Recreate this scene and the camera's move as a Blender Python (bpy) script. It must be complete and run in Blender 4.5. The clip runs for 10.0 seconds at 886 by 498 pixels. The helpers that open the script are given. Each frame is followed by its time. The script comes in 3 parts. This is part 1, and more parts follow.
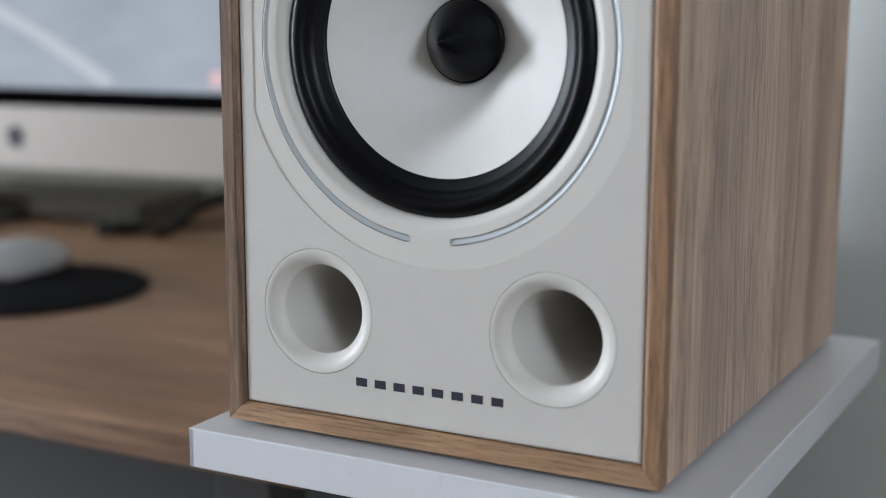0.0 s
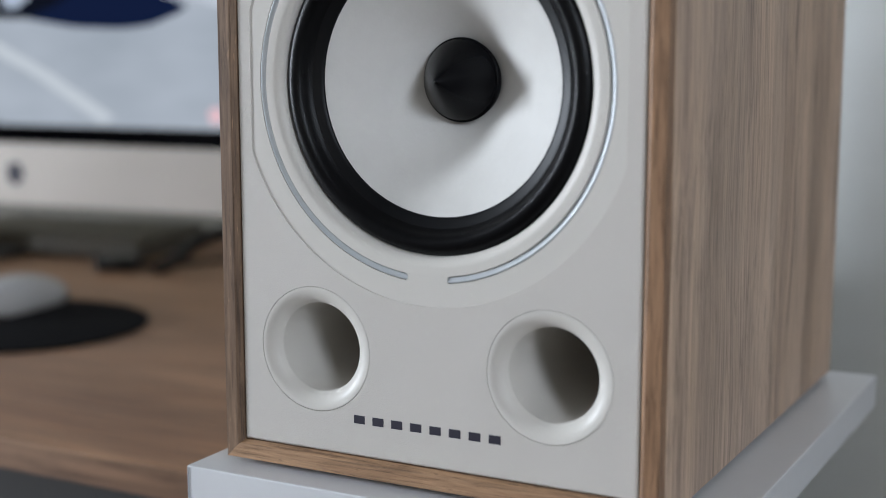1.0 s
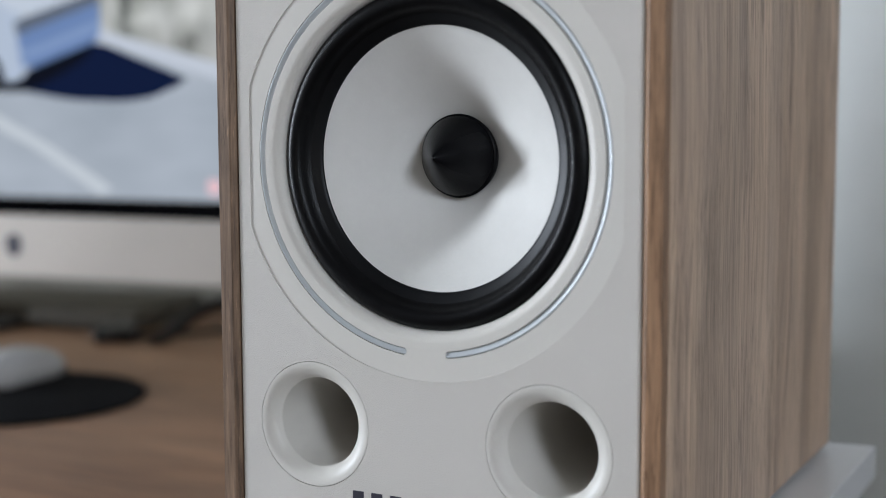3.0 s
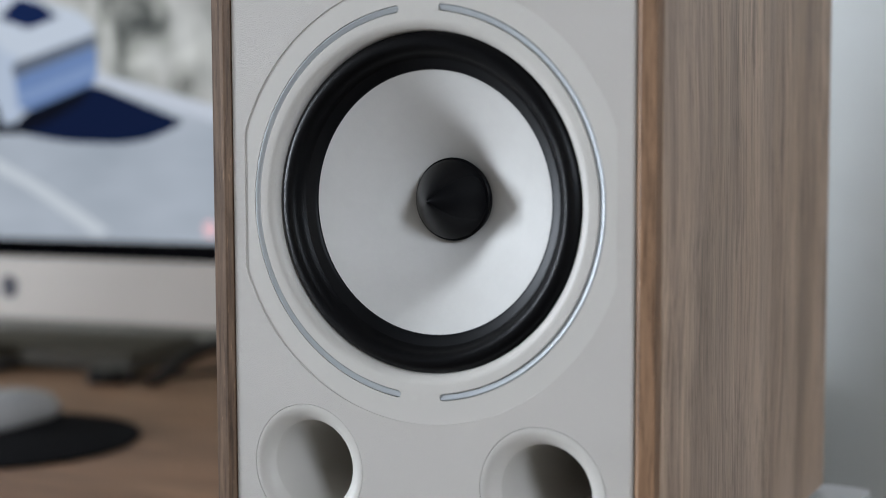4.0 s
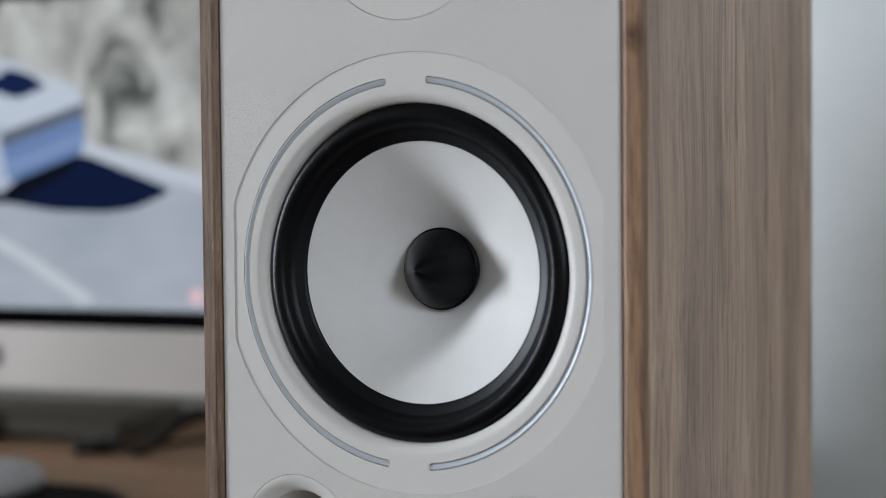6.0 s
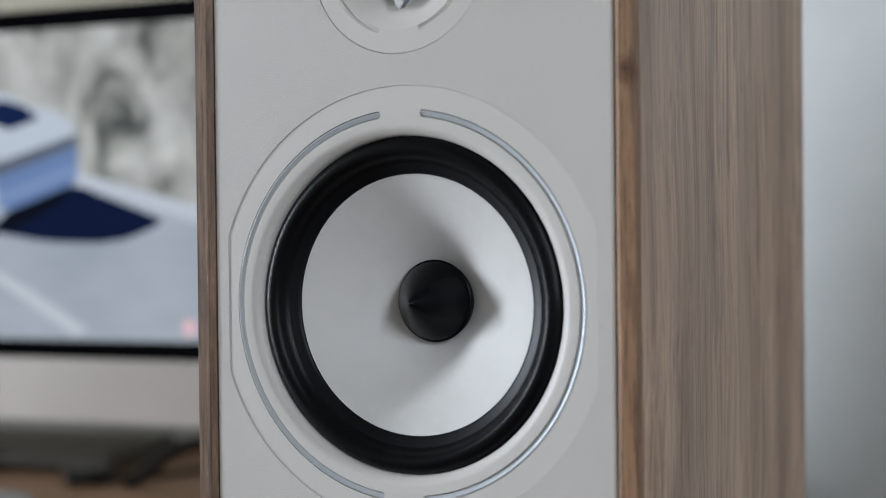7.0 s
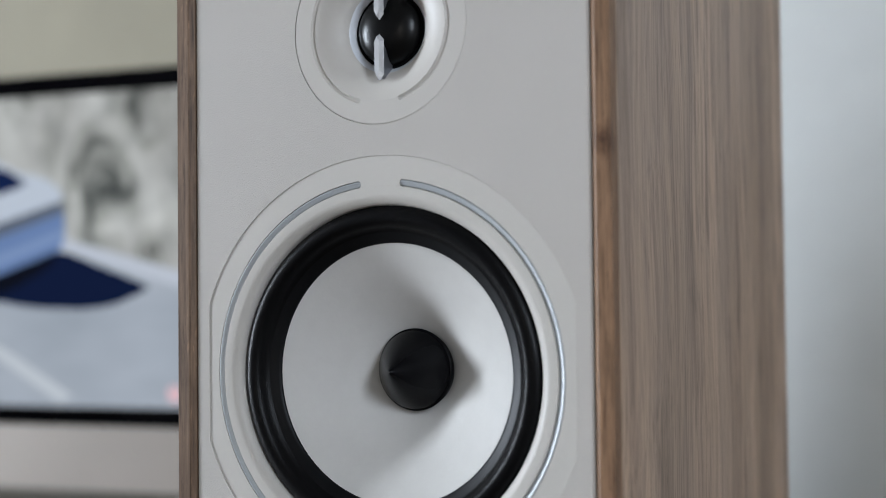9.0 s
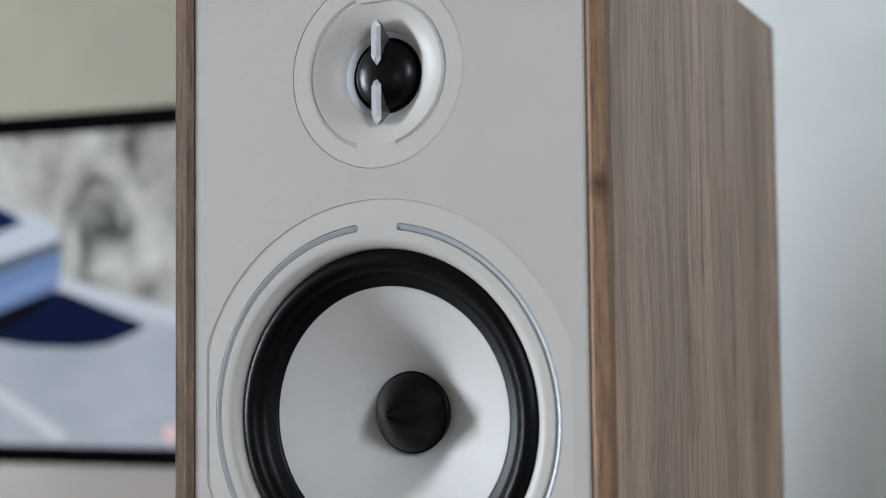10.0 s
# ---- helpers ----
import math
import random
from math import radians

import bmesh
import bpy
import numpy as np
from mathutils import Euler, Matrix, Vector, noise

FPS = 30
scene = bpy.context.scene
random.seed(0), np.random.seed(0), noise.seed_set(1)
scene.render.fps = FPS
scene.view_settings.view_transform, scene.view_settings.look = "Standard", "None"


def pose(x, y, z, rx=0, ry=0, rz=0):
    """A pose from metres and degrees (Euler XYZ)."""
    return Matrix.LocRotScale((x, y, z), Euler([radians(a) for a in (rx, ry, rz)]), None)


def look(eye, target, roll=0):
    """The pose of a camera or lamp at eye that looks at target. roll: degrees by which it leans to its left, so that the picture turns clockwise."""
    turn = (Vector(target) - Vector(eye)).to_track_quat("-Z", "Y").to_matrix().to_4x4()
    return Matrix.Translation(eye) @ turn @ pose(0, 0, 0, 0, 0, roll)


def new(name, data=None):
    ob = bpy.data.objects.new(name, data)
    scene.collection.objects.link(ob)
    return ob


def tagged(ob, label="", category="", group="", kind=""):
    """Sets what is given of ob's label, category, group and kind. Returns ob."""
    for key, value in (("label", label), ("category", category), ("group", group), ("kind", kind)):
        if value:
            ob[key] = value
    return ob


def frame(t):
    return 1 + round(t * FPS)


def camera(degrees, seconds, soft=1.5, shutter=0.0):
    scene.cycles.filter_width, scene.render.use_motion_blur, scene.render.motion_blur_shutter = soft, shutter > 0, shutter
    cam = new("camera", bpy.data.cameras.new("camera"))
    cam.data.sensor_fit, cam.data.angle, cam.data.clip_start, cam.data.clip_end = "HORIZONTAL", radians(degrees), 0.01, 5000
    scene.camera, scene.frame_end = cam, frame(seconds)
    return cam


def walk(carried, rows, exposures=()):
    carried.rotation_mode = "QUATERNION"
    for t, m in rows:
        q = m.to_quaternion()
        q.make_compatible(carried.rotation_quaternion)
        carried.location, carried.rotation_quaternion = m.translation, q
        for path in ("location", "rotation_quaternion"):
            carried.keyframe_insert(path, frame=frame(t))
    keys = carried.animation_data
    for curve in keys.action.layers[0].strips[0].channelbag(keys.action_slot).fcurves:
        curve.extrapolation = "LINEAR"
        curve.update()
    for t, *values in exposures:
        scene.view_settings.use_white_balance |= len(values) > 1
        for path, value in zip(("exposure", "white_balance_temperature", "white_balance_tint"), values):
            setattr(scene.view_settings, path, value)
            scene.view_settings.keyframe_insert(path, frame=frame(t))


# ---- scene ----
cam = camera(35.0, 10.0, soft=0.95)
PATH = [
    (0, (0.273, -0.499, 0.19), (-0.652, 1.238, -0.166), 0.1),
    (0.5, (0.274, -0.501, 0.191), (-0.651, 1.241, -0.142), 0.1),
    (1, (0.275, -0.501, 0.192), (-0.653, 1.244, -0.116), 0.0),
    (1.5, (0.275, -0.502, 0.193), (-0.654, 1.247, -0.092), -0.1),
    (2, (0.275, -0.502, 0.193), (-0.654, 1.249, -0.066), -0.0),
    (3.5, (0.277, -0.505, 0.197), (-0.652, 1.256, 0.009), -0.3),
    (4, (0.278, -0.506, 0.197), (-0.649, 1.259, 0.041), -0.2),
    (4.5, (0.278, -0.506, 0.197), (-0.646, 1.263, 0.068), -0.2),
    (5, (0.279, -0.508, 0.199), (-0.642, 1.264, 0.091), -0.3),
    (5.5, (0.279, -0.509, 0.199), (-0.639, 1.266, 0.114), -0.4),
    (7, (0.279, -0.513, 0.201), (-0.621, 1.274, 0.177), -0.6),
    (7.5, (0.282, -0.511, 0.201), (-0.621, 1.273, 0.203), -0.4),
    (8, (0.285, -0.511, 0.201), (-0.618, 1.273, 0.224), -0.4),
    (8.5, (0.283, -0.513, 0.202), (-0.606, 1.278, 0.244), -0.7),
    (9, (0.284, -0.513, 0.203), (-0.602, 1.278, 0.27), -0.6),
    (9.5, (0.284, -0.514, 0.205), (-0.597, 1.279, 0.298), -0.8),
    (10, (0.285, -0.516, 0.206), (-0.594, 1.276, 0.324), -0.6),
]
walk(cam, [(t, look(eye, target, roll)) for t, eye, target, roll in PATH],
     [(0, -0.20), (2, -0.20), (3.5, -0.23), (5, -0.32), (8, -0.34), (10, -0.32)])
cam.data.dof.use_dof = True
cam.data.dof.focus_distance = 0.612
cam.data.dof.aperture_fstop = 5.0
cam.data.dof.aperture_blades = 9

# ---- world and light ----
world = bpy.data.worlds.new("sky_world")
scene.world = world
world.use_nodes = True
wn = world.node_tree
sky = wn.nodes.new("ShaderNodeTexSky")
sky.sky_type = "NISHITA"
sky.sun_disc = False
sky.sun_elevation = radians(38)
sky.sun_rotation = radians(160)
wn.links.new(sky.outputs[0], wn.nodes["Background"].inputs[0])
wn.nodes["Background"].inputs[1].default_value = 0.08


def window_light(name, eye, target, w, h, watts, colour):
    """An area lamp set in one window's opening."""
    d = bpy.data.lights.new(name, "AREA")
    d.shape, d.size, d.size_y, d.energy, d.color = "RECTANGLE", w, h, watts, colour
    ob = new(name, d)
    ob.matrix_world = look(eye, target)
    return ob


window_light("window_light_left", (-5.01, -1.61, 0.60), (0, 0.0, 0.28), 0.40, 1.90, 380, (0.795, 0.882, 1.0))
# added warm fill, placed so its shadow falls behind the loudspeaker
window_light("window_light_front", (0.86, -5.01, 0.46), (0, 0.0, 0.25), 0.50, 1.10, 10, (1.0, 0.95, 0.88))
window_light("window_light_right", (1.64, -1.38, 0.87), (0, -0.05, 0.15), 0.40, 0.70, 25.0, (0.775, 0.868, 1.0))


# ---- materials ----
def mat_new(name, rough=0.5, metal=0.0, spec=0.5):
    m = bpy.data.materials.new(name)
    m.use_nodes = True
    b = m.node_tree.nodes["Principled BSDF"]
    b.inputs["Roughness"].default_value = rough
    b.inputs["Metallic"].default_value = metal
    b.inputs["Specular IOR Level"].default_value = spec
    return m, m.node_tree, b


def node(nt, kind, **values):
    n = nt.nodes.new(kind)
    for k, v in values.items():
        n.inputs[k.replace("_", " ")].default_value = v
    return n


def coords(nt, scale=(1, 1, 1), turn=(0, 0, 0)):
    c = nt.nodes.new("ShaderNodeTexCoord")
    m = nt.nodes.new("ShaderNodeMapping")
    m.inputs["Scale"].default_value = scale
    m.inputs["Rotation"].default_value = turn
    nt.links.new(c.outputs["Object"], m.inputs["Vector"])
    return m.outputs[0]


def noise_tex(nt, vec, scale, detail=4.0, rough=0.55, dist=0.0):
    n = node(nt, "ShaderNodeTexNoise", Scale=scale, Detail=detail, Roughness=rough, Distortion=dist)
    nt.links.new(vec, n.inputs["Vector"])
    return n.outputs["Fac"]


def ramp(nt, fac, stops):
    r = nt.nodes.new("ShaderNodeValToRGB")
    e = r.color_ramp.elements
    while len(e) < len(stops):
        e.new(0.5)
    for el, (p, c) in zip(e, stops):
        el.position, el.color = p, (*c, 1)
    nt.links.new(fac, r.inputs[0])
    return r.outputs[0]


def mix(nt, fac, a, b, mode="MIX"):
    m = nt.nodes.new("ShaderNodeMix")
    m.data_type, m.blend_type = "RGBA", mode
    for sock, v in ((m.inputs[0], fac), (m.inputs[6], a), (m.inputs[7], b)):
        if isinstance(v, (int, float)):
            sock.default_value = v
        elif isinstance(v, tuple):
            sock.default_value = (*v, 1)
        else:
            nt.links.new(v, sock)
    return m.outputs[2]


def bump(nt, b, height, dist, strength=1.0):
    n = nt.nodes.new("ShaderNodeBump")
    n.inputs["Distance"].default_value, n.inputs["Strength"].default_value = dist, strength
    nt.links.new(height, n.inputs["Height"])
    nt.links.new(n.outputs[0], b.inputs["Normal"])


def rough_from(nt, b, fac, lo, hi):
    m = nt.nodes.new("ShaderNodeMapRange")
    m.inputs["To Min"].default_value, m.inputs["To Max"].default_value = lo, hi
    nt.links.new(fac, m.inputs["Value"])
    nt.links.new(m.outputs[0], b.inputs["Roughness"])


def plain(name, colour, rough=0.5, metal=0.0, var=0.06, grain=900.0, depth=0.00003, spec=0.5):
    """A surface of one colour with faint mottling and a fine relief."""
    m, nt, b = mat_new(name, rough, metal, spec)
    v = coords(nt)
    big = noise_tex(nt, v, 9.0, 3)
    c = ramp(nt, big, [(0.3, tuple(k * (1 - var) for k in colour)), (0.7, tuple(min(1, k * (1 + var)) for k in colour))])
    nt.links.new(c, b.inputs["Base Color"])
    fine = noise_tex(nt, v, grain, 2)
    rough_from(nt, b, big, max(0.02, rough - 0.05), min(1, rough + 0.05))
    bump(nt, b, fine, depth)
    return m


def along_axis(axis, k):
    sc = [1.0, 1.0, 1.0]
    sc[axis] = k
    return tuple(sc)


def wood(name, stops, along, fine=520.0, band=46.0, stretch=0.018, rough=0.5, pores=0.35, depth=0.00006, knot=None, pore=(0.36, 0.32, 0.30)):
    """Veneer with streaks along one axis: broad wavy bands, two sets of lines, short dark pores, and a knot if one is given."""
    m, nt, b = mat_new(name, rough, 0.0, 0.35)
    broad = noise_tex(nt, coords(nt, along_axis(along, stretch * 2.2)), band, 4, 0.6, 1.4)
    mid = noise_tex(nt, coords(nt, along_axis(along, stretch)), fine * 0.45, 4, 0.65, 1.2)
    lines = noise_tex(nt, coords(nt, along_axis(along, stretch * 0.8)), fine, 5, 0.75, 0.3)
    dark = noise_tex(nt, coords(nt, along_axis(along, stretch * 3)), fine * 1.4, 2, 0.5)
    cloud = noise_tex(nt, coords(nt, along_axis(along, 0.25)), 15.0, 3, 0.5)
    c = ramp(nt, broad, stops)
    c = mix(nt, 0.72, c, ramp(nt, mid, [(0.36, (0.72, 0.69, 0.67)), (0.50, (0.98, 0.98, 0.98)), (0.64, (1.18, 1.16, 1.13))]), "MULTIPLY")
    c = mix(nt, 0.9, c, ramp(nt, lines, [(0.37, (0.47, 0.44, 0.42)), (0.46, (0.93, 0.92, 0.91)), (0.60, (1.24, 1.22, 1.19))]), "MULTIPLY")
    c = mix(nt, pores, c, ramp(nt, dark, [(0.29, pore), (0.37, (1.0, 1.0, 1.0))]), "MULTIPLY")
    c = mix(nt, 0.8, c, ramp(nt, cloud, [(0.3, (0.82, 0.81, 0.80)), (0.7, (1.10, 1.08, 1.06))]), "MULTIPLY")
    if knot:
        d = nt.nodes.new("ShaderNodeVectorMath")
        d.operation = "DISTANCE"
        wob = nt.nodes.new("ShaderNodeMix")
        wob.data_type = "VECTOR"
        wob.inputs[0].default_value = 0.006
        src = coords(nt)
        n = node(nt, "ShaderNodeTexNoise", Scale=260.0, Detail=3.0)
        nt.links.new(src, n.inputs["Vector"])
        nt.links.new(src, wob.inputs[4])
        nt.links.new(n.outputs["Color"], wob.inputs[5])
        nt.links.new(wob.outputs[1], d.inputs[0])
        d.inputs[1].default_value = tuple(k * 0.994 + 0.003 for k in knot)
        ringed = ramp(nt, d.outputs["Value"], [(0.0008, (0.26, 0.20, 0.18)), (0.0020, (0.60, 0.52, 0.46)), (0.0030, (0.42, 0.34, 0.30)), (0.0052, (1.0, 1.0, 1.0))])
        c = mix(nt, 1.0, c, ringed, "MULTIPLY")
    nt.links.new(c, b.inputs["Base Color"])
    rough_from(nt, b, lines, rough - 0.1, rough + 0.12)
    bump(nt, b, lines, depth)
    return m


def warped(nt, along, far, amount, scale):
    """Object coordinates bent sideways by a slow noise, so that the grain wanders and closes into long arches."""
    src = coords(nt)
    n = node(nt, "ShaderNodeTexNoise", Scale=scale, Detail=2.0, Roughness=0.5)
    nt.links.new(coords(nt, along_axis(along, far)), n.inputs["Vector"])
    k = nt.nodes.new("ShaderNodeVectorMath")
    k.operation = "MULTIPLY_ADD"
    nt.links.new(n.outputs["Color"], k.inputs[0])
    k.inputs[1].default_value = (amount, amount, amount)
    nt.links.new(src, k.inputs[2])
    return k.outputs[0]


def stretched(nt, vec, scale):
    m = nt.nodes.new("ShaderNodeMapping")
    m.inputs["Scale"].default_value = scale
    nt.links.new(vec, m.inputs["Vector"])
    return m.outputs[0]


def veneer(name):
    """Grey-brown walnut: broad light and dark bands, arched growth lines, fine pores cut along the grain."""
    m, nt, b = mat_new(name, 0.42, 0.0, 0.35)
    w = warped(nt, 2, 0.40, 0.028, 11.0)
    broad = noise_tex(nt, stretched(nt, w, (1, 1, 0.05)), 34.0, 3, 0.55)
    rings = noise_tex(nt, stretched(nt, w, (1, 1, 0.02)), 330.0, 4, 0.7, 0.2)
    lines = noise_tex(nt, stretched(nt, w, (1, 1, 0.02)), 720.0, 3, 0.7)
    where = noise_tex(nt, stretched(nt, w, (1, 1, 0.10)), 24.0, 2, 0.5)
    pore = noise_tex(nt, stretched(nt, w, (1, 1, 0.06)), 900.0, 2, 0.5)
    tint = noise_tex(nt, coords(nt, (1, 1, 0.2)), 13.0, 2, 0.5)
    c = ramp(nt, broad, [(0.30, (0.302, 0.220, 0.166)), (0.45, (0.394, 0.290, 0.222)), (0.56, (0.457, 0.339, 0.259)), (0.72, (0.564, 0.424, 0.324))])
    c = mix(nt, 0.75, c, ramp(nt, tint, [(0.30, (0.90, 0.93, 0.97)), (0.70, (1.12, 1.06, 0.96))]), "MULTIPLY")
    c = mix(nt, ramp(nt, where, [(0.36, (0.45, 0.45, 0.45)), (0.62, (1.0, 1.0, 1.0))]), c,
            mix(nt, 1.0, c, ramp(nt, rings, [(0.37, (0.52, 0.48, 0.46)), (0.47, (0.97, 0.96, 0.95)), (0.60, (1.26, 1.24, 1.21))]), "MULTIPLY"))
    c = mix(nt, 0.82, c, ramp(nt, lines, [(0.34, (0.62, 0.59, 0.57)), (0.48, (0.98, 0.98, 0.98)), (0.64, (1.16, 1.15, 1.13))]), "MULTIPLY")
    c = mix(nt, 0.75, c, ramp(nt, pore, [(0.29, (0.50, 0.46, 0.44)), (0.36, (1.0, 1.0, 1.0))]), "MULTIPLY")
    nt.links.new(c, b.inputs["Base Color"])
    rough_from(nt, b, lines, 0.34, 0.52)
    bump(nt, b, lines, 0.00006)
    return m


SIDE = [(0.30, (0.276, 0.204, 0.158)), (0.44, (0.385, 0.288, 0.226)), (0.56, (0.448, 0.334, 0.261)), (0.70, (0.570, 0.430, 0.337))]
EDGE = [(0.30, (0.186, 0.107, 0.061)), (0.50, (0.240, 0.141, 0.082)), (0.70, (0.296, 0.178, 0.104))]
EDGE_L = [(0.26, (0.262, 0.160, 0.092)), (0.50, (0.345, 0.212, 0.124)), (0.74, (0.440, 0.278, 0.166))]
OAK = [(0.26, (0.208, 0.111, 0.063)), (0.50, (0.290, 0.164, 0.095)), (0.74, (0.356, 0.209, 0.124))]
M_SIDE = veneer("walnut_veneer")
M_EDGE_V = wood("walnut_edge_upright", EDGE, 2, 620.0, 90.0, 0.05, 0.48, 0.6, knot=(0.100, 0.0, 0.2625))
# left upright band: a darker, greyer colour than the right one
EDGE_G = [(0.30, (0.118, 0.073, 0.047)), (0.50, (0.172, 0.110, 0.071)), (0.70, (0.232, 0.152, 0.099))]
M_EDGE_G = wood("walnut_edge_darker", EDGE_G, 2, 620.0, 90.0, 0.05, 0.50, 0.7, pore=(1.75, 1.70, 1.62))
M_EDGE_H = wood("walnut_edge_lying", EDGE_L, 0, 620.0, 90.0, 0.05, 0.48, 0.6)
M_TOPV = wood("walnut_veneer_lying", SIDE, 0)
M_OAK = wood("oak_desk", OAK, 0, 160.0, 16.0, 0.05, 0.5, 0.3)

# front edge: the desktop's oak colours darkened to 0.64
M_OAK_EDGE = wood("oak_edge_dark", [(p, tuple(k * 0.64 for k in c)) for p, c in OAK], 0, 160.0, 16.0, 0.05, 0.5, 0.3)

M_BAFFLE, nt_, b_ = mat_new("cream_textured_vinyl", 0.50, 0.0, 0.3)
v_ = coords(nt_)
big_ = noise_tex(nt_, v_, 7.0, 3)
nt_.links.new(ramp(nt_, big_, [(0.3, (0.545, 0.512, 0.468)), (0.7, (0.576, 0.541, 0.495))]), b_.inputs["Base Color"])
cell_ = node(nt_, "ShaderNodeTexVoronoi", Scale=3100.0)
nt_.links.new(v_, cell_.inputs["Vector"])
soft_ = noise_tex(nt_, v_, 3000.0, 2)
bump(nt_, b_, mix(nt_, 0.5, cell_.outputs["Distance"], soft_), 0.00027, 1.0)
rough_from(nt_, b_, big_, 0.47, 0.57)

M_HORN = plain("warm_cream_plastic", (0.595, 0.565, 0.520), 0.42, 0.0, 0.015, 1400.0, 0.00001, 0.28)
M_CREAM = plain("smooth_cream_plastic", (0.594, 0.566, 0.520), 0.42, 0.0, 0.015, 1400.0, 0.00001, 0.28)
M_CONE, nt_, b_ = mat_new("white_paper_cone", 0.62, 0.0, 0.3)
v_ = coords(nt_)
c_ = noise_tex(nt_, v_, 55.0, 5, 0.7)
nt_.links.new(ramp(nt_, c_, [(0.3, (0.622, 0.609, 0.580)), (0.7, (0.659, 0.646, 0.616))]), b_.inputs["Base Color"])
bump(nt_, b_, noise_tex(nt_, v_, 700.0, 3), 0.00006)
M_RUBBER = plain("black_rubber", (0.003, 0.003, 0.0035), 0.32, 0.0, 0.25, 2000.0, 0.00010, 0.12)
M_GLUE = plain("black_glue_band", (0.0030, 0.0033, 0.0042), 0.42, 0.0, 0.2, 1400.0, 0.00003, 0.17)
M_CAP = plain("satin_black_cap", (0.004, 0.004, 0.005), 0.27, 0.0, 0.2, 1500.0, 0.00001, 0.11)
M_DOME = plain("black_silk_dome", (0.0035, 0.0035, 0.0035), 0.28, 0.0, 0.3, 1300.0, 0.00004, 0.20)
M_SILVER = plain("brushed_silver", (0.90, 0.91, 0.93), 0.15, 0.40, 0.05, 900.0, 0.00001)
M_PALE = plain("pale_satin_silver", (0.86, 0.89, 0.93), 0.24, 0.15, 0.04, 900.0, 0.00001)
M_FIN = plain("dark_silver", (0.30, 0.31, 0.33), 0.35, 0.8, 0.05, 900.0, 0.00001)
M_ARC = plain("silver_trim", (0.47, 0.495, 0.51), 0.44, 0.45, 0.05, 900.0, 0.00001)
M_INK = plain("dark_print", (0.022, 0.020, 0.034), 0.5, 0.0, 0.1)
M_DARK = plain("dark_damping_felt", (0.03, 0.028, 0.026), 0.95, 0.0, 0.3, 300.0, 0.0006)
M_BOARD, nt_, b_ = mat_new("white_melamine", 0.34)
v_ = coords(nt_)
speck_ = noise_tex(nt_, v_, 330.0, 2, 0.5)
scuff_ = noise_tex(nt_, coords(nt_, (1, 1, 0.2)), 90.0, 4, 0.7)
c_ = ramp(nt_, noise_tex(nt_, v_, 11.0, 3), [(0.3, (0.612, 0.618, 0.630)), (0.7, (0.640, 0.646, 0.658))])
c_ = mix(nt_, 0.8, c_, ramp(nt_, speck_, [(0.205, (0.62, 0.62, 0.62)), (0.235, (1.0, 1.0, 1.0))]), "MULTIPLY")
c_ = mix(nt_, 0.5, c_, ramp(nt_, scuff_, [(0.26, (0.86, 0.86, 0.86)), (0.36, (1.0, 1.0, 1.0))]), "MULTIPLY")
nt_.links.new(c_, b_.inputs["Base Color"])
rough_from(nt_, b_, scuff_, 0.28, 0.42)
M_BAND = plain("grey_glue_line", (0.36, 0.37, 0.40), 0.6)
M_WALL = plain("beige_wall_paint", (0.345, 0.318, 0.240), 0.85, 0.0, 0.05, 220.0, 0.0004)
# paler than the beige wall: this side's extra brightness is put into the colour
M_WALL_B = plain("pale_grey_slab", (0.880, 0.902, 0.880), 0.85, 0.0, 0.03, 220.0, 0.0004)
# unseen room surfaces, kept mid-toned to hold down bounced light
M_CEIL = plain("midtone_room_paint", (0.36, 0.35, 0.335), 0.9, 0.0, 0.03, 200.0, 0.0004)
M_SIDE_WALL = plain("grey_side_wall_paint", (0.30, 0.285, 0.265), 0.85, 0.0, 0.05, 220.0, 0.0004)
M_MIDTONE = plain("midtone_wall_paint", (0.42, 0.40, 0.38), 0.85, 0.0, 0.03, 220.0, 0.0004)
M_FLOOR = wood("dark_floor", [(0.3, (0.10, 0.075, 0.058)), (0.7, (0.17, 0.13, 0.10))], 0, 120.0, 9.0, 0.06, 0.5, 0.3)
M_FRAME = plain("white_window_paint", (0.8, 0.8, 0.79), 0.4)
M_GLASS, nt_, b_ = mat_new("window_glass", 0.02)
b_.inputs["Transmission Weight"].default_value = 1.0
M_ALU = plain("matt_aluminium", (0.475, 0.432, 0.385), 0.48, 0.35, 0.03, 1500.0, 0.00001)
M_BEZEL = plain("black_glass_border", (0.002, 0.002, 0.003), 0.10, 0.0, 0.1, 300.0, 0.0, 0.1)
M_MAT = plain("black_fabric", (0.007, 0.007, 0.008), 0.95, 0.0, 0.3, 1200.0, 0.0002, 0.08)
M_MOUSE = plain("white_gloss_plastic", (0.50, 0.50, 0.50), 0.22, 0.0, 0.02, 600.0, 0.0)
M_CABLE = plain("black_cable_sheath", (0.010, 0.010, 0.011), 0.5)
# colour of the beige wall in the computer's shadow
M_WALL_SHADE = plain("olive_shaded_wall", (0.150, 0.140, 0.112), 0.7)
M_DARKBOX = plain("dark_grey_card", (0.029, 0.0265, 0.0245), 0.7)
M_GREYBOX = plain("grey_plastic", (0.092, 0.083, 0.066), 0.7, spec=0.2)


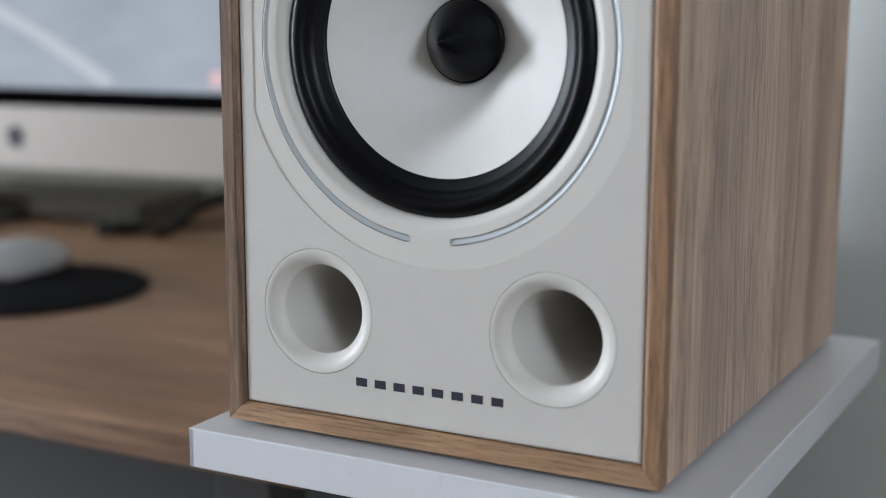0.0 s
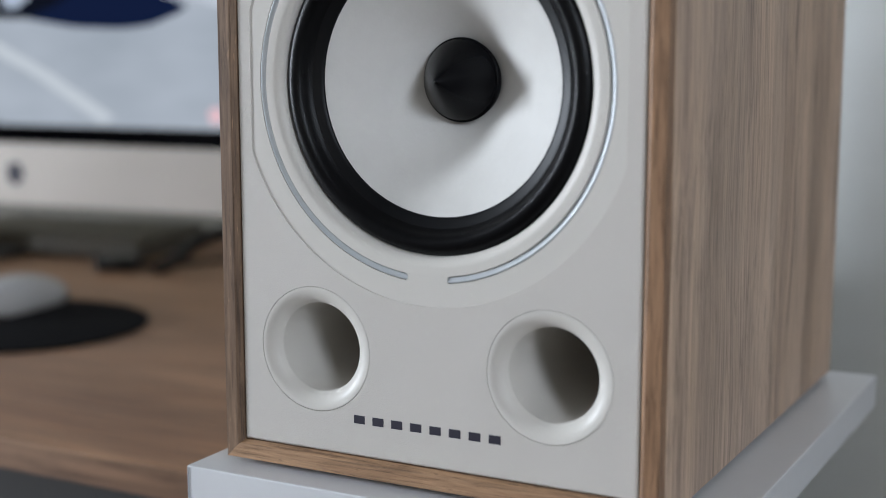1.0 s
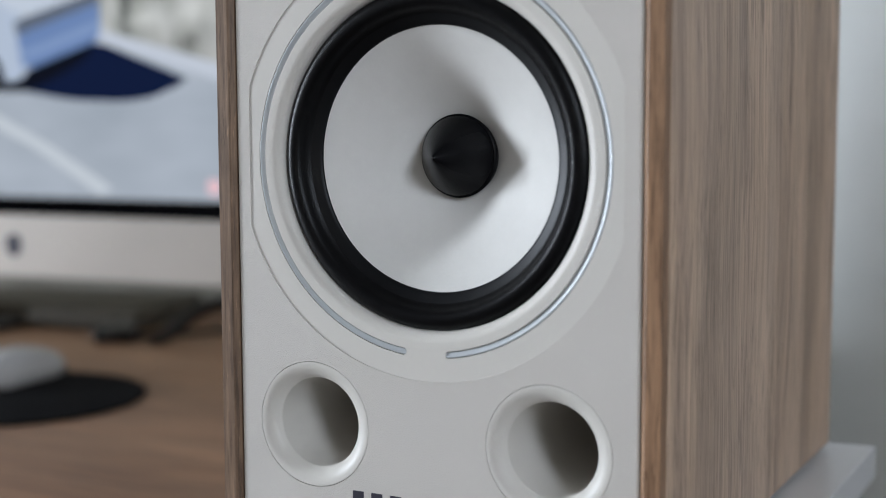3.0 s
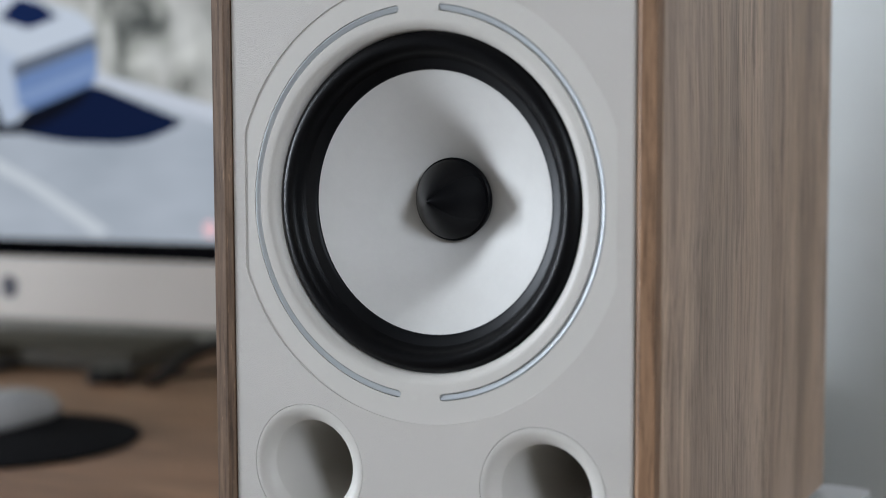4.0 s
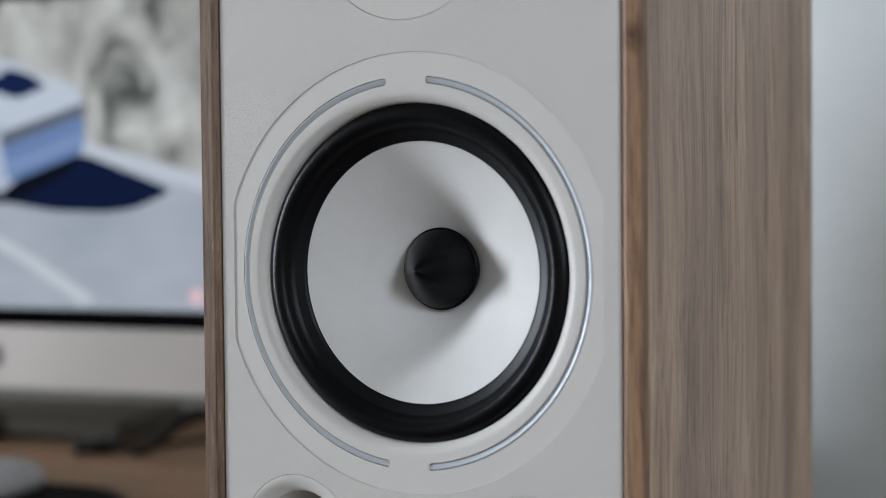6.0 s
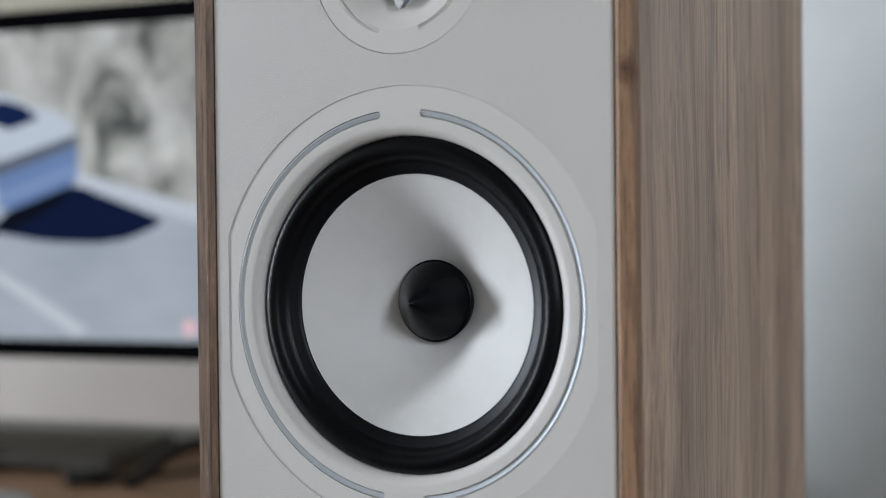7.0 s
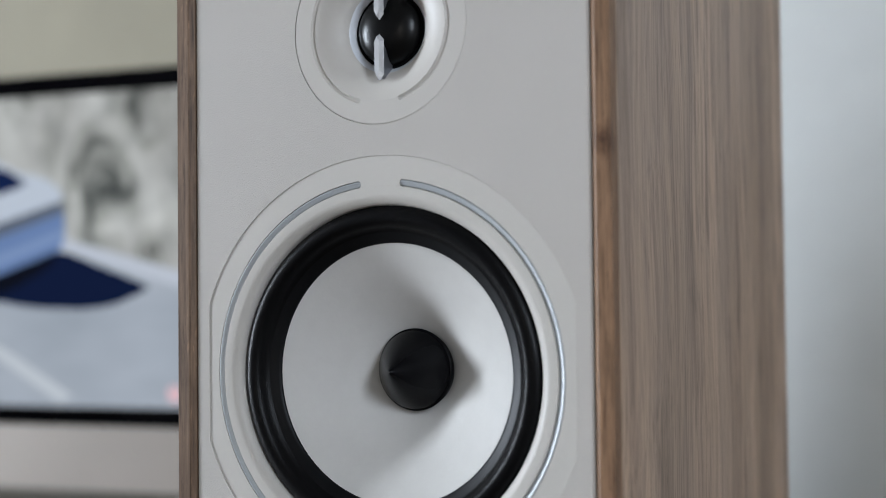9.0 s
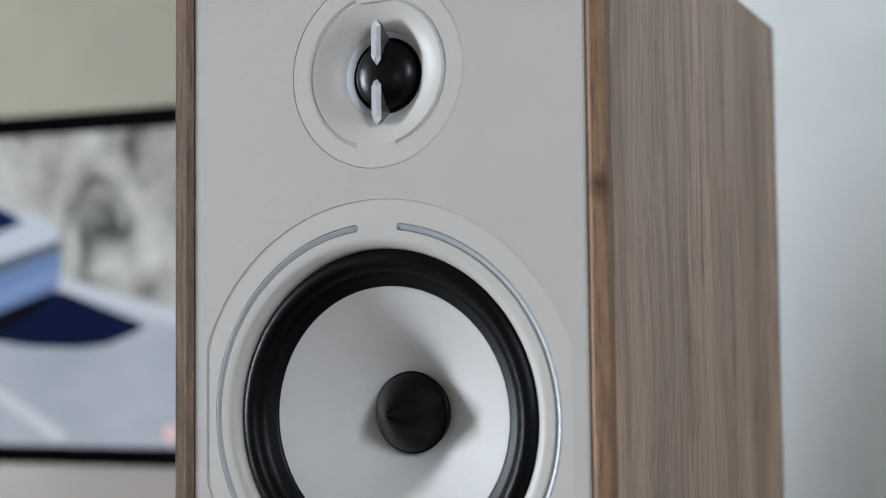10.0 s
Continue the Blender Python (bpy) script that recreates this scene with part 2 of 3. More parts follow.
# ---- mesh helpers ----
def finish(name, bm, mat, smooth=None, weld=True):
    me = bpy.data.meshes.new(name)
    if weld:
        bmesh.ops.remove_doubles(bm, verts=bm.verts, dist=1e-6)
    bmesh.ops.recalc_face_normals(bm, faces=bm.faces)
    if smooth:
        for f in bm.faces:
            f.smooth = True
        for e in bm.edges:
            if len(e.link_faces) == 2 and e.calc_face_angle(0) > radians(smooth):
                e.smooth = False
    bm.to_mesh(me)
    bm.free()
    me.materials.append(mat)
    return me


def part(name, bm, mat, parent=None, label="", smooth=None, weld=True):
    ob = new(name, finish(name, bm, mat, smooth, weld))
    if parent:
        ob.parent = parent
    return tagged(ob, label)


def empty(name, m, label, category, group="", kind=""):
    ob = new(name)
    ob.matrix_world = m
    return tagged(ob, label, category, group, kind)


def box(x0, x1, y0, y1, z0, z1, bevel=0.0, seg=2):
    bm = bmesh.new()
    bmesh.ops.create_cube(bm, size=1)
    for v in bm.verts:
        v.co = ((x0 + x1) / 2 + v.co.x * (x1 - x0), (y0 + y1) / 2 + v.co.y * (y1 - y0), (z0 + z1) / 2 + v.co.z * (z1 - z0))
    if bevel:
        bmesh.ops.bevel(bm, geom=bm.edges[:], offset=bevel, segments=seg, affect="EDGES", profile=0.5)
    return bm


def lathe(profile, cx, cz, n=96, a0=0.0, a1=360.0, closed=False):
    """Turns (radius, y) pairs about the line x=cx, z=cz, which runs along y."""
    bm = bmesh.new()
    full = a1 - a0 >= 359.9
    steps = n if full else n + 1
    rings = []
    for i in range(steps):
        a = radians(a0 + (a1 - a0) * i / n)
        rings.append([bm.verts.new((cx + r * math.sin(a), y, cz + r * math.cos(a))) for r, y in profile])
    m = len(profile)
    for i in range(n):
        p, q = rings[i], rings[(i + 1) % steps]
        for j in range(m if closed else m - 1):
            k = (j + 1) % m
            f = [p[j], p[k], q[k], q[j]]
            bm.faces.new(f)
    if closed and not full:
        bm.faces.new(rings[0])
        bm.faces.new(rings[-1])
    bmesh.ops.remove_doubles(bm, verts=bm.verts, dist=1e-7)
    return bm


def close_ends(bm, cx, cz, y, mid, half, a0, a1, scoop):
    """Rounds the two ends of an arc in plan, or lets a groove's floor rise to y there."""
    for v in bm.verts:
        dx, dz = v.co.x - cx, v.co.z - cz
        a, r = math.degrees(math.atan2(dx, dz)) % 360, math.hypot(dx, dz)
        d = mid * radians(max(0.0, min(a - a0, a1 - a)))
        if d < half:
            f = max(0.02, math.sqrt(1 - (1 - d / half) ** 2)) if d > 1e-7 else 0.02
            if scoop:
                v.co.y = y + (v.co.y - y) * (f if d > 1e-7 else 0.0)
            else:
                k = (mid + (r - mid) * f) / r
                v.co.x, v.co.z = cx + dx * k, cz + dz * k
    return bm


def slot_corners(bm, cx, cz, y, mid, half, a_end, way):
    """Fills the two corners of a slot's square end, so that it ends in a half round."""
    for side in (-1, 1):
        prev = None
        for i in range(13):
            d = half * i / 12
            f = math.sqrt(max(0.0, 1 - (1 - d / half) ** 2))
            a = radians(a_end) + way * d / mid
            pair = [bm.verts.new((cx + r * math.sin(a), y, cz + r * math.cos(a))) for r in (mid + side * half * f, mid + side * half)]
            if prev:
                bm.faces.new((prev[0], prev[1], pair[1], pair[0]))
            prev = pair


def outline_circle(cx, cz, r, n=128, flat=None):
    """A circle, or one with its two sides cut flat."""
    pts = []
    for i in range(n):
        a = 2 * math.pi * (i + 0.37) / n
        x, z = r * math.sin(a), r * math.cos(a)
        if flat and abs(x) > flat:
            continue
        pts.append((a, x, z))
    if flat:
        k = math.asin(flat / r)
        pts += [(a, r * math.sin(a), r * math.cos(a)) for a in (k, math.pi - k, math.pi + k, 2 * math.pi - k)]
    return [(cx + x, cz + z) for a, x, z in sorted(pts)]


def sheet(loops, y):
    """A flat face at depth y with an outer outline and holes."""
    bm = bmesh.new()
    for pts in loops:
        vs = [bm.verts.new((x, y, z)) for x, z in pts]
        for i in range(len(vs)):
            bm.edges.new((vs[i], vs[(i + 1) % len(vs)]))
    bmesh.ops.triangle_fill(bm, edges=bm.edges[:], use_beauty=True)
    return bm


def skirt(bm, pts_a, ya, pts_b, yb):
    a = [bm.verts.new((x, ya, z)) for x, z in pts_a]
    b = [bm.verts.new((x, yb, z)) for x, z in pts_b]
    for i in range(len(a)):
        j = (i + 1) % len(a)
        bm.faces.new((a[i], a[j], b[j], b[i]))


def prism(points, y0, y1):
    """A flat shape in x and z, thick from y0 to y1."""
    bm = bmesh.new()
    a = [bm.verts.new((x, y0, z)) for x, z in points]
    b = [bm.verts.new((x, y1, z)) for x, z in points]
    bm.faces.new(a)
    bm.faces.new(b)
    for i in range(len(a)):
        j = (i + 1) % len(a)
        bm.faces.new((a[i], a[j], b[j], b[i]))
    return bm


def wall_with_hole(name, axis, at, thick, u0, u1, z0, z1, hole, mat):
    """A wall across x or y with one opening through it."""
    bm = bmesh.new()
    hu0, hu1, hz0, hz1 = hole
    for a0, a1, b0, b1 in ((u0, hu0, z0, z1), (hu1, u1, z0, z1), (hu0, hu1, z0, hz0), (hu0, hu1, hz1, z1)):
        p = box(at, at + thick, a0, a1, b0, b1) if axis == "x" else box(a0, a1, at, at + thick, b0, b1)
        me = bpy.data.meshes.new("piece")
        p.to_mesh(me)
        p.free()
        bm.from_mesh(me)
    return part(name, bm, mat)


# ---- the room ----
FZ, CZ = -0.81, 1.75
XL, XR, YF, YB = -5.0, 1.2, -5.0, 1.286
DESK_Z = -0.073


def build_room():
    tagged(part("floor", box(XL, XR, YF, YB, FZ - 0.1, FZ), M_FLOOR), "dark brown wooden floor in the shade", "floor", kind="structure")
    tagged(part("ceiling", box(XL, XR, YF, YB, CZ, CZ + 0.1), M_CEIL), "plain mid-grey ceiling, unseen", "ceiling", kind="structure")
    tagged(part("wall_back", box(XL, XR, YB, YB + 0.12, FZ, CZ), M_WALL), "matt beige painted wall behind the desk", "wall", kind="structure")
    # added slab; its left edge stays hidden behind the loudspeaker
    tagged(part("wall_slab_pale", box(-0.55, XR, YB - 0.03, YB - 0.001, FZ, CZ), M_WALL_B), "pale grey slab added over the back wall behind the loudspeaker", "wall", kind="structure")
    holes = {"left": (-1.89, -1.33, -0.41, 1.61), "front": (0.56, 1.16, -0.12, 1.04), "right": (-1.60, -0.80, 0.28, 1.30)}
    w = wall_with_hole("wall_front", "y", YF - 0.12, 0.12, XL, XR, FZ, CZ, holes["front"], M_MIDTONE)
    tagged(w, "plain mid-grey wall with a window opening, unseen", "wall", kind="structure")
    w = wall_with_hole("wall_left", "x", XL - 0.12, 0.12, YF, YB, FZ, CZ, holes["left"], M_CEIL)
    tagged(w, "mid-grey wall with a window opening, unseen", "wall", kind="structure")
    # extra thick and narrowly cut, to keep the right lamp off the back wall
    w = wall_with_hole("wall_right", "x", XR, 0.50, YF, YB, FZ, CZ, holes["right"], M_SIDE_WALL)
    tagged(w, "unseen warm grey wall, its deep opening shielding the back wall from light", "wall", kind="structure")
    # the front window is added to go with the fill lamp
    for n, (side, x, y, turn) in enumerate((("left", XL - 0.08, 0, 0), ("right", XR + 0.456, 0, 0), ("front", 0, YF - 0.04, -90)), 1):
        u0, u1, z0, z1 = holes[side]
        win = tagged(empty("window_%d" % n, pose(x or u0, y or u0, z0, 0, 0, turn), "unseen white framed window with a lamp in its opening", "window", kind="structure"))
        w, h = u1 - u0, z1 - z0
        for a, b, c, d in ((0, w, 0, 0.05), (0, w, h - 0.05, h), (0, 0.05, 0.05, h - 0.05), (w - 0.05, w, 0.05, h - 0.05)):
            part("window_frame", box(0, 0.04, a, b, c, d, 0.004), M_FRAME, win)
        x = 0.032 if side == "right" else 0.004
        part("pane", box(x, x + 0.004, 0.05, w - 0.05, 0.05, h - 0.05), M_GLASS, win, "clear window pane").visible_shadow = False


build_room()


# ---- desk ----
def build_desk():
    x0, x1, y0, y1 = -2.05, -0.165, 0.0, 1.01
    desk = empty("desk", pose(0, 0.15, DESK_Z, 0, 0, 0), "oak desk with a plain light brown wooden top", "desk")
    part("desktop", box(x0, x1, y0 + 0.0012, y1, -0.020, 0, 0.0008), M_OAK, desk)
    part("edge_band", box(x0, x1, y0, y0 + 0.0011, -0.0198, -0.0002, 0.0005), M_OAK_EDGE, desk, "oak edge band darker than the desktop")
    h = DESK_Z - 0.020 - FZ
    for x in (x0 + 0.06, x1 - 0.10):
        for y in (y0 + 0.10, y1 - 0.10):
            part("leg", box(x - 0.022, x + 0.022, y - 0.022, y + 0.022, -0.020 - h, -0.020, 0.002), M_DARKBOX, desk)
    # dark sheet added for the shade under the desk
    part("shade_panel", box(x0 + 0.05, x1 - 0.02, y0 + 0.16, y0 + 0.178, -0.62, -0.0205, 0.001), M_DARKBOX, desk, "dark grey panel standing in for the shade under the desktop")
    part("rear_panel", box(x0 + 0.09, x1 - 0.13, y1 - 0.04, y1 - 0.022, -0.42, -0.0205, 0.001), M_GREYBOX, desk)


build_desk()


# ---- speaker stand ----
LIFT = 0.003


def build_stand():
    st = empty("speaker_stand", pose(0.0052, 0.1465, FZ), "white melamine speaker stand with a square-edged top board", "stand")
    top = -FZ - LIFT
    plate = part("top_board", box(-0.1215, 0.1215, -0.1595, 0.1595, top - 0.0185, top, 0.0007, 2), M_BOARD, st)
    for x in (-0.1206, 0.1206):
        part("edge_seam", box(x - 0.0002, x + 0.0002, -0.1599, -0.158, top - 0.0180, top - 0.0006), M_BAND, plate)
    part("column", box(-0.07, 0.07, -0.02, 0.10, 0.0185, top - 0.0185, 0.001), M_BOARD, st)
    part("base_board", box(-0.13, 0.13, -0.159, 0.159, 0, 0.0185, 0.001), M_BOARD, st)


build_stand()

# ---- loudspeaker ----
W, D, H, T = 0.103, 0.293, 0.380, 0.0085
YBF = 0.0017
WC, TC, PC, PX = 0.1703, 0.3165, 0.0545, 0.0555


def build_cabinet(sp):
    """Veneered carcass: four boards, a back and mitred front edges."""
    y0 = 0.0072
    for s in (-1, 1):
        a, b = sorted((s * W, s * (W - T)))
        part("side_panel", box(a, b, y0 + 0.0001, D, 0, H, 0.0006), M_SIDE, sp, "grey-brown walnut veneer with upright grain")
    part("top_panel", box(-W + T, W - T, y0, D, H - T, H - 0.0001, 0.0003), M_TOPV, sp)
    part("bottom_panel", box(-W + T, W - T, y0, D, 0.0001, T, 0.0003), M_TOPV, sp)
    part("back_panel", box(-W + T, W - T, D - 0.016, D - 0.002, T, H - T), M_DARK, sp)
    # mitred front edges: a flat face and a chamfer that falls to the front board
    g, m, r = 0.00010, 0.0062, 0.0004
    for s in (-1, 1):
        def strip(depths):
            return [((s * (W - d), d + g), (s * (W - d), H - d - g), y) for d, y in depths]
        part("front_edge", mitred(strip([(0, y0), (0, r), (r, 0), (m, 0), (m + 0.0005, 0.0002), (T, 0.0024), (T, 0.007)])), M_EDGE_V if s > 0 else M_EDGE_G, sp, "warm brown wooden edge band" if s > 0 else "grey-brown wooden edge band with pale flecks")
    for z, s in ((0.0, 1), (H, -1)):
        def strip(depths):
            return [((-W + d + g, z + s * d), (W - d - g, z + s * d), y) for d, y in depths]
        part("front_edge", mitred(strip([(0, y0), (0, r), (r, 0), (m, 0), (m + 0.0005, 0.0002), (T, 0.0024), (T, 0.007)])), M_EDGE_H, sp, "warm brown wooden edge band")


def mitred(lines):
    """A strip swept through pairs of (x, z) ends, each pair at its own depth, closed behind."""
    bm = bmesh.new()
    rows = [(bm.verts.new((a[0], y, a[1])), bm.verts.new((b[0], y, b[1]))) for a, b, y in lines]
    for p, q in zip(rows, rows[1:] + rows[:1]):
        bm.faces.new((p[0], p[1], q[1], q[0]))
    bm.faces.new([p[0] for p in rows])
    bm.faces.new([p[1] for p in rows])
    return bm


def build_baffle(sp):
    """Cream front board with a stepped recess for the woofer and holes for the ports and tweeter."""
    x, z0, z1 = W - T - 0.0006, T + 0.0006, H - T - 0.0006
    b = 0.0010
    outer = [(-x, z0), (x, z0), (x, z1), (-x, z1)]
    inner = [(-x + b, z0 + b), (x - b, z0 + b), (x - b, z1 - b), (-x + b, z1 - b)]
    wo = outline_circle(0, WC, 0.0920, 160, 0.0870)
    wm = outline_circle(0, WC, 0.09195, 160, 0.08695)
    wi = outline_circle(0, WC, 0.0919, 160, 0.0869)
    holes = [wo, outline_circle(0, TC, 0.04120, 160), outline_circle(-PX, PC, 0.02772, 96), outline_circle(PX, PC, 0.02772, 96)]
    bm = sheet([inner] + holes, YBF)
    skirt(bm, inner, YBF, outer, YBF + 0.0010)
    skirt(bm, outer, YBF + 0.0010, outer, YBF + 0.016)
    skirt(bm, wo, YBF, wm, YBF + 0.00008)
    skirt(bm, wm, YBF + 0.00008, wi, YBF + 0.0004)
    for h in holes[1:]:
        skirt(bm, h, YBF, h, YBF + 0.006)
    return part("baffle", bm, M_BAFFLE, sp, "cream front board with a fine leather grain")


def build_woofer(sp):
    wf = new("woofer")
    wf.parent = sp
    tagged(wf, "white paper cone in a thick black rubber surround")
    y = YBF + 0.0004
    # smooth escutcheon with the flat sides, then the rounded lip that falls to the surround
    out = outline_circle(0, WC, 0.0919, 160, 0.0869)
    bm = sheet([out, outline_circle(0, WC, 0.0822, 160)], y)
    gap = math.degrees(math.asin(0.0092 / 0.0808))
    lip = [(0.0791, y), (0.0757, y), (0.0747, y + 0.0002), (0.0738, y + 0.0006), (0.0729, y + 0.0012), (0.0721, y + 0.0019), (0.0715, y + 0.0028), (0.0712, y + 0.0040), (0.0711, y + 0.0090)]
    groove = [(0.0822, y), (0.0821, y + 0.0016), (0.0794, y + 0.0016), (0.0791, y)]
    land = [(0.0822, y), (0.0807, y), (0.0791, y)]
    slots = [close_ends(lathe(groove, 0, WC, 400, a, a + 180 - 2 * gap), 0, WC, y, 0.0807, 0.0014, a, a + 180 - 2 * gap, True) for a in (gap, 180 + gap)]
    for piece in (lathe(lip, 0, WC, 160), *slots,
                  lathe(land, 0, WC, 12, -gap, gap), lathe(land, 0, WC, 12, 180 - gap, 180 + gap)):
        me = bpy.data.meshes.new("piece")
        piece.to_mesh(me)
        piece.free()
        bm.from_mesh(me)
    for a, way in ((gap, 1), (180 - gap, -1), (180 + gap, 1), (360 - gap, -1)):
        slot_corners(bm, 0, WC, y, 0.08065, 0.00155, a, way)
    part("escutcheon", bm, M_CREAM, wf, "smooth cream plastic ring", 40, False)
    # silver trim: two half arcs with gaps above and below
    p = [(0.0795, y + 0.0012), (0.0795, y + 0.0007), (0.0797, y + 0.0005), (0.0806, y + 0.00045), (0.0810, y + 0.0003), (0.0813, y + 0.00015), (0.0816, y + 0.0001), (0.0818, y + 0.0002), (0.08195, y + 0.0004), (0.0820, y + 0.0007), (0.0820, y + 0.0012)]
    for a in (gap, 180 + gap):
        arc = close_ends(lathe(p, 0, WC, 900, a, a + 180 - 2 * gap, True), 0, WC, y, 0.08075, 0.00125, a, a + 180 - 2 * gap, False)
        part("trim_arc", arc, M_ARC, wf, "thin silver trim arc", 50)
    # half roll surround
    roll = [(0.0713, 0.0085), (0.0711, 0.0075), (0.0707, 0.0065), (0.0700, 0.0055), (0.0691, 0.0047), (0.0680, 0.0041), (0.0668, 0.0038), (0.0656, 0.0038), (0.0645, 0.0041), (0.0636, 0.0047),
            (0.0628, 0.0056), (0.0622, 0.0067), (0.0616, 0.0078), (0.0607, 0.0088), (0.0596, 0.0096)]
    part("surround", lathe(roll, 0, WC, 160), M_RUBBER, wf, "black rubber half roll", 60)
    part("glue_band", lathe([(0.0604, 0.0099), (0.0603, 0.0092), (0.0600, 0.0093), (0.0586, 0.0100), (0.0570, 0.0108), (0.0558, 0.0114), (0.0556, 0.0117), (0.0555, 0.0126)], 0, WC, 160), M_GLUE, wf, "black band glued round the cone", 40)
    cone = []
    for i in range(25):
        u = i / 24
        r = 0.0566 + (0.0150 - 0.0566) * u
        cone.append((r, 0.0118 + 0.0265 * (0.80 * u + 0.20 * u ** 2.2)))
    part("cone", lathe(cone, 0, WC, 160), M_CONE, wf, "white paper cone", 80)
    cap = [(0.0002, 0.00885), (0.0008, 0.0093), (0.0018, 0.0104), (0.005, 0.0143), (0.009, 0.0193), (0.013, 0.0248), (0.0158, 0.0289), (0.0168, 0.0305),
           (0.0173, 0.0316), (0.0171, 0.0319), (0.0177, 0.0320), (0.0180, 0.0323), (0.0180, 0.0330), (0.0176, 0.0334), (0.0172, 0.0345), (0.0168, 0.0385)]
    part("dust_cap", lathe(cap, 0, WC + 0.0008, 128), M_CAP, wf, "pointed satin black dust cap", 60)
    part("basket", lathe([(0.0712, 0.0101), (0.0712, 0.050), (0.001, 0.060)], 0, WC, 64), M_DARK, wf)


def build_tweeter(sp):
    tw = new("tweeter")
    tw.parent = sp
    tagged(tw, "cream horn tweeter with black dome and silver bars")
    y = YBF + 0.0001
    # face plate with an engraved ring, broken at the bottom and at the top
    flange = [(0.04105, y + 0.0015), (0.04105, y + 0.0003), (0.0407, y), (0.0333, y)]
    horn = [(0.0312, y), (0.0304, y + 0.00015), (0.0280, y + 0.0008), (0.0255, y + 0.0017), (0.0232, y + 0.0028), (0.0212, y + 0.0042), (0.0198, y + 0.0056), (0.0189, y + 0.0069), (0.0185, y + 0.0077)]
    bm = lathe(flange, 0, TC, 128)
    gap = math.degrees(math.asin(0.0090 / 0.0322))
    groove = [(0.0333, y), (0.0331, y + 0.0004), (0.0327, y + 0.0008), (0.0320, y + 0.0009), (0.0315, y + 0.0006), (0.0312, y)]
    land = [(0.0333, y), (0.0322, y), (0.0312, y)]
    slots = [close_ends(lathe(groove, 0, TC, 240, a, a + 180 - 2 * gap), 0, TC, y, 0.0322, 0.0012, a, a + 180 - 2 * gap, True) for a in (gap, 180 + gap)]
    for piece in (lathe(horn, 0, TC, 128), *slots,
                  lathe(land, 0, TC, 14, -gap, gap), lathe(land, 0, TC, 14, 180 - gap, 180 + gap)):
        me = bpy.data.meshes.new("piece")
        piece.to_mesh(me)
        piece.free()
        bm.from_mesh(me)
    for a, way in ((gap, 1), (180 - gap, -1), (180 + gap, 1), (360 - gap, -1)):
        slot_corners(bm, 0, TC, y, 0.03225, 0.00105, a, way)
    part("face_plate", bm, M_HORN, tw, "smooth cream horn plate with an engraved ring", 35, False)
    part("throat_ring", lathe([(0.0186, y + 0.0076), (0.0183, y + 0.0079), (0.0178, y + 0.0086), (0.0170, y + 0.0097), (0.0163, y + 0.0110)], 0, TC, 96), M_PALE, tw, "pale silver throat ring", 60)
    part("gasket", lathe([(0.0165, y + 0.0108), (0.0160, y + 0.0103), (0.0153, y + 0.0107), (0.0148, y + 0.0113)], 0, TC, 96), M_RUBBER, tw, "", 60)
    dome = [(0.0150 * math.cos(math.pi / 2 * i / 14), y + 0.0111 - 0.0078 * math.sin(math.pi / 2 * i / 14)) for i in range(15)]
    part("dome", lathe(dome, 0, TC, 96), M_DOME, tw, "black silk dome", 80)
    # two upright pointed bars with fins that reach back to the throat
    for s in (-1, 1):
        zi, zo, w = TC + s * 0.0030, TC + s * 0.0227, 0.0020
        bm = bmesh.new()
        yb, yf = y + 0.0012, y - 0.0016
        pts = [(-w, zi + s * 0.0024), (0, zi), (w, zi + s * 0.0024), (w, zo - s * 0.0028), (0, zo), (-w, zo - s * 0.0028)]
        back = [bm.verts.new((px, yb, pz)) for px, pz in pts]
        front = [bm.verts.new((px * 0.56, yf, pz + s * (0.0012, 0.0013, 0.0012, -0.0012, -0.0013, -0.0012)[i])) for i, (px, pz) in enumerate(pts)]
        bm.faces.new(front)
        bm.faces.new(back)
        for i in range(6):
            j = (i + 1) % 6
            bm.faces.new((back[i], back[j], front[j], front[i]))
        bar = part("phase_bar", bm, M_SILVER, tw, "silver pointed bar across the dome")
        fin = bmesh.new()
        prof = [(yb, zi + s * 0.0026), (yb, zo - s * 0.0005), (y + 0.0035, zo - s * 0.0012), (y + 0.0105, TC + s * 0.0168), (y + 0.0105, TC + s * 0.0135), (y + 0.0045, zi + s * 0.0058)]
        f = [[fin.verts.new((sx, py, pz)) for py, pz in prof] for sx in (-0.0011, 0.0011)]
        fin.faces.new(f[0])
        fin.faces.new(f[1])
        for i in range(len(prof)):
            j = (i + 1) % len(prof)
            fin.faces.new((f[0][i], f[0][j], f[1][j], f[1][i]))
        part("fin", fin, M_FIN, bar, "")
    # small raised mark between the ends of the engraved ring
    z = TC + 0.0300
    part("emblem", prism([(-0.0068, z), (0.0068, z), (0.0052, z + 0.0016), (0.0012, z + 0.0042), (-0.0012, z + 0.0042), (-0.0052, z + 0.0016)], y - 0.0006, y + 0.0004), M_HORN, tw, "small raised emblem")


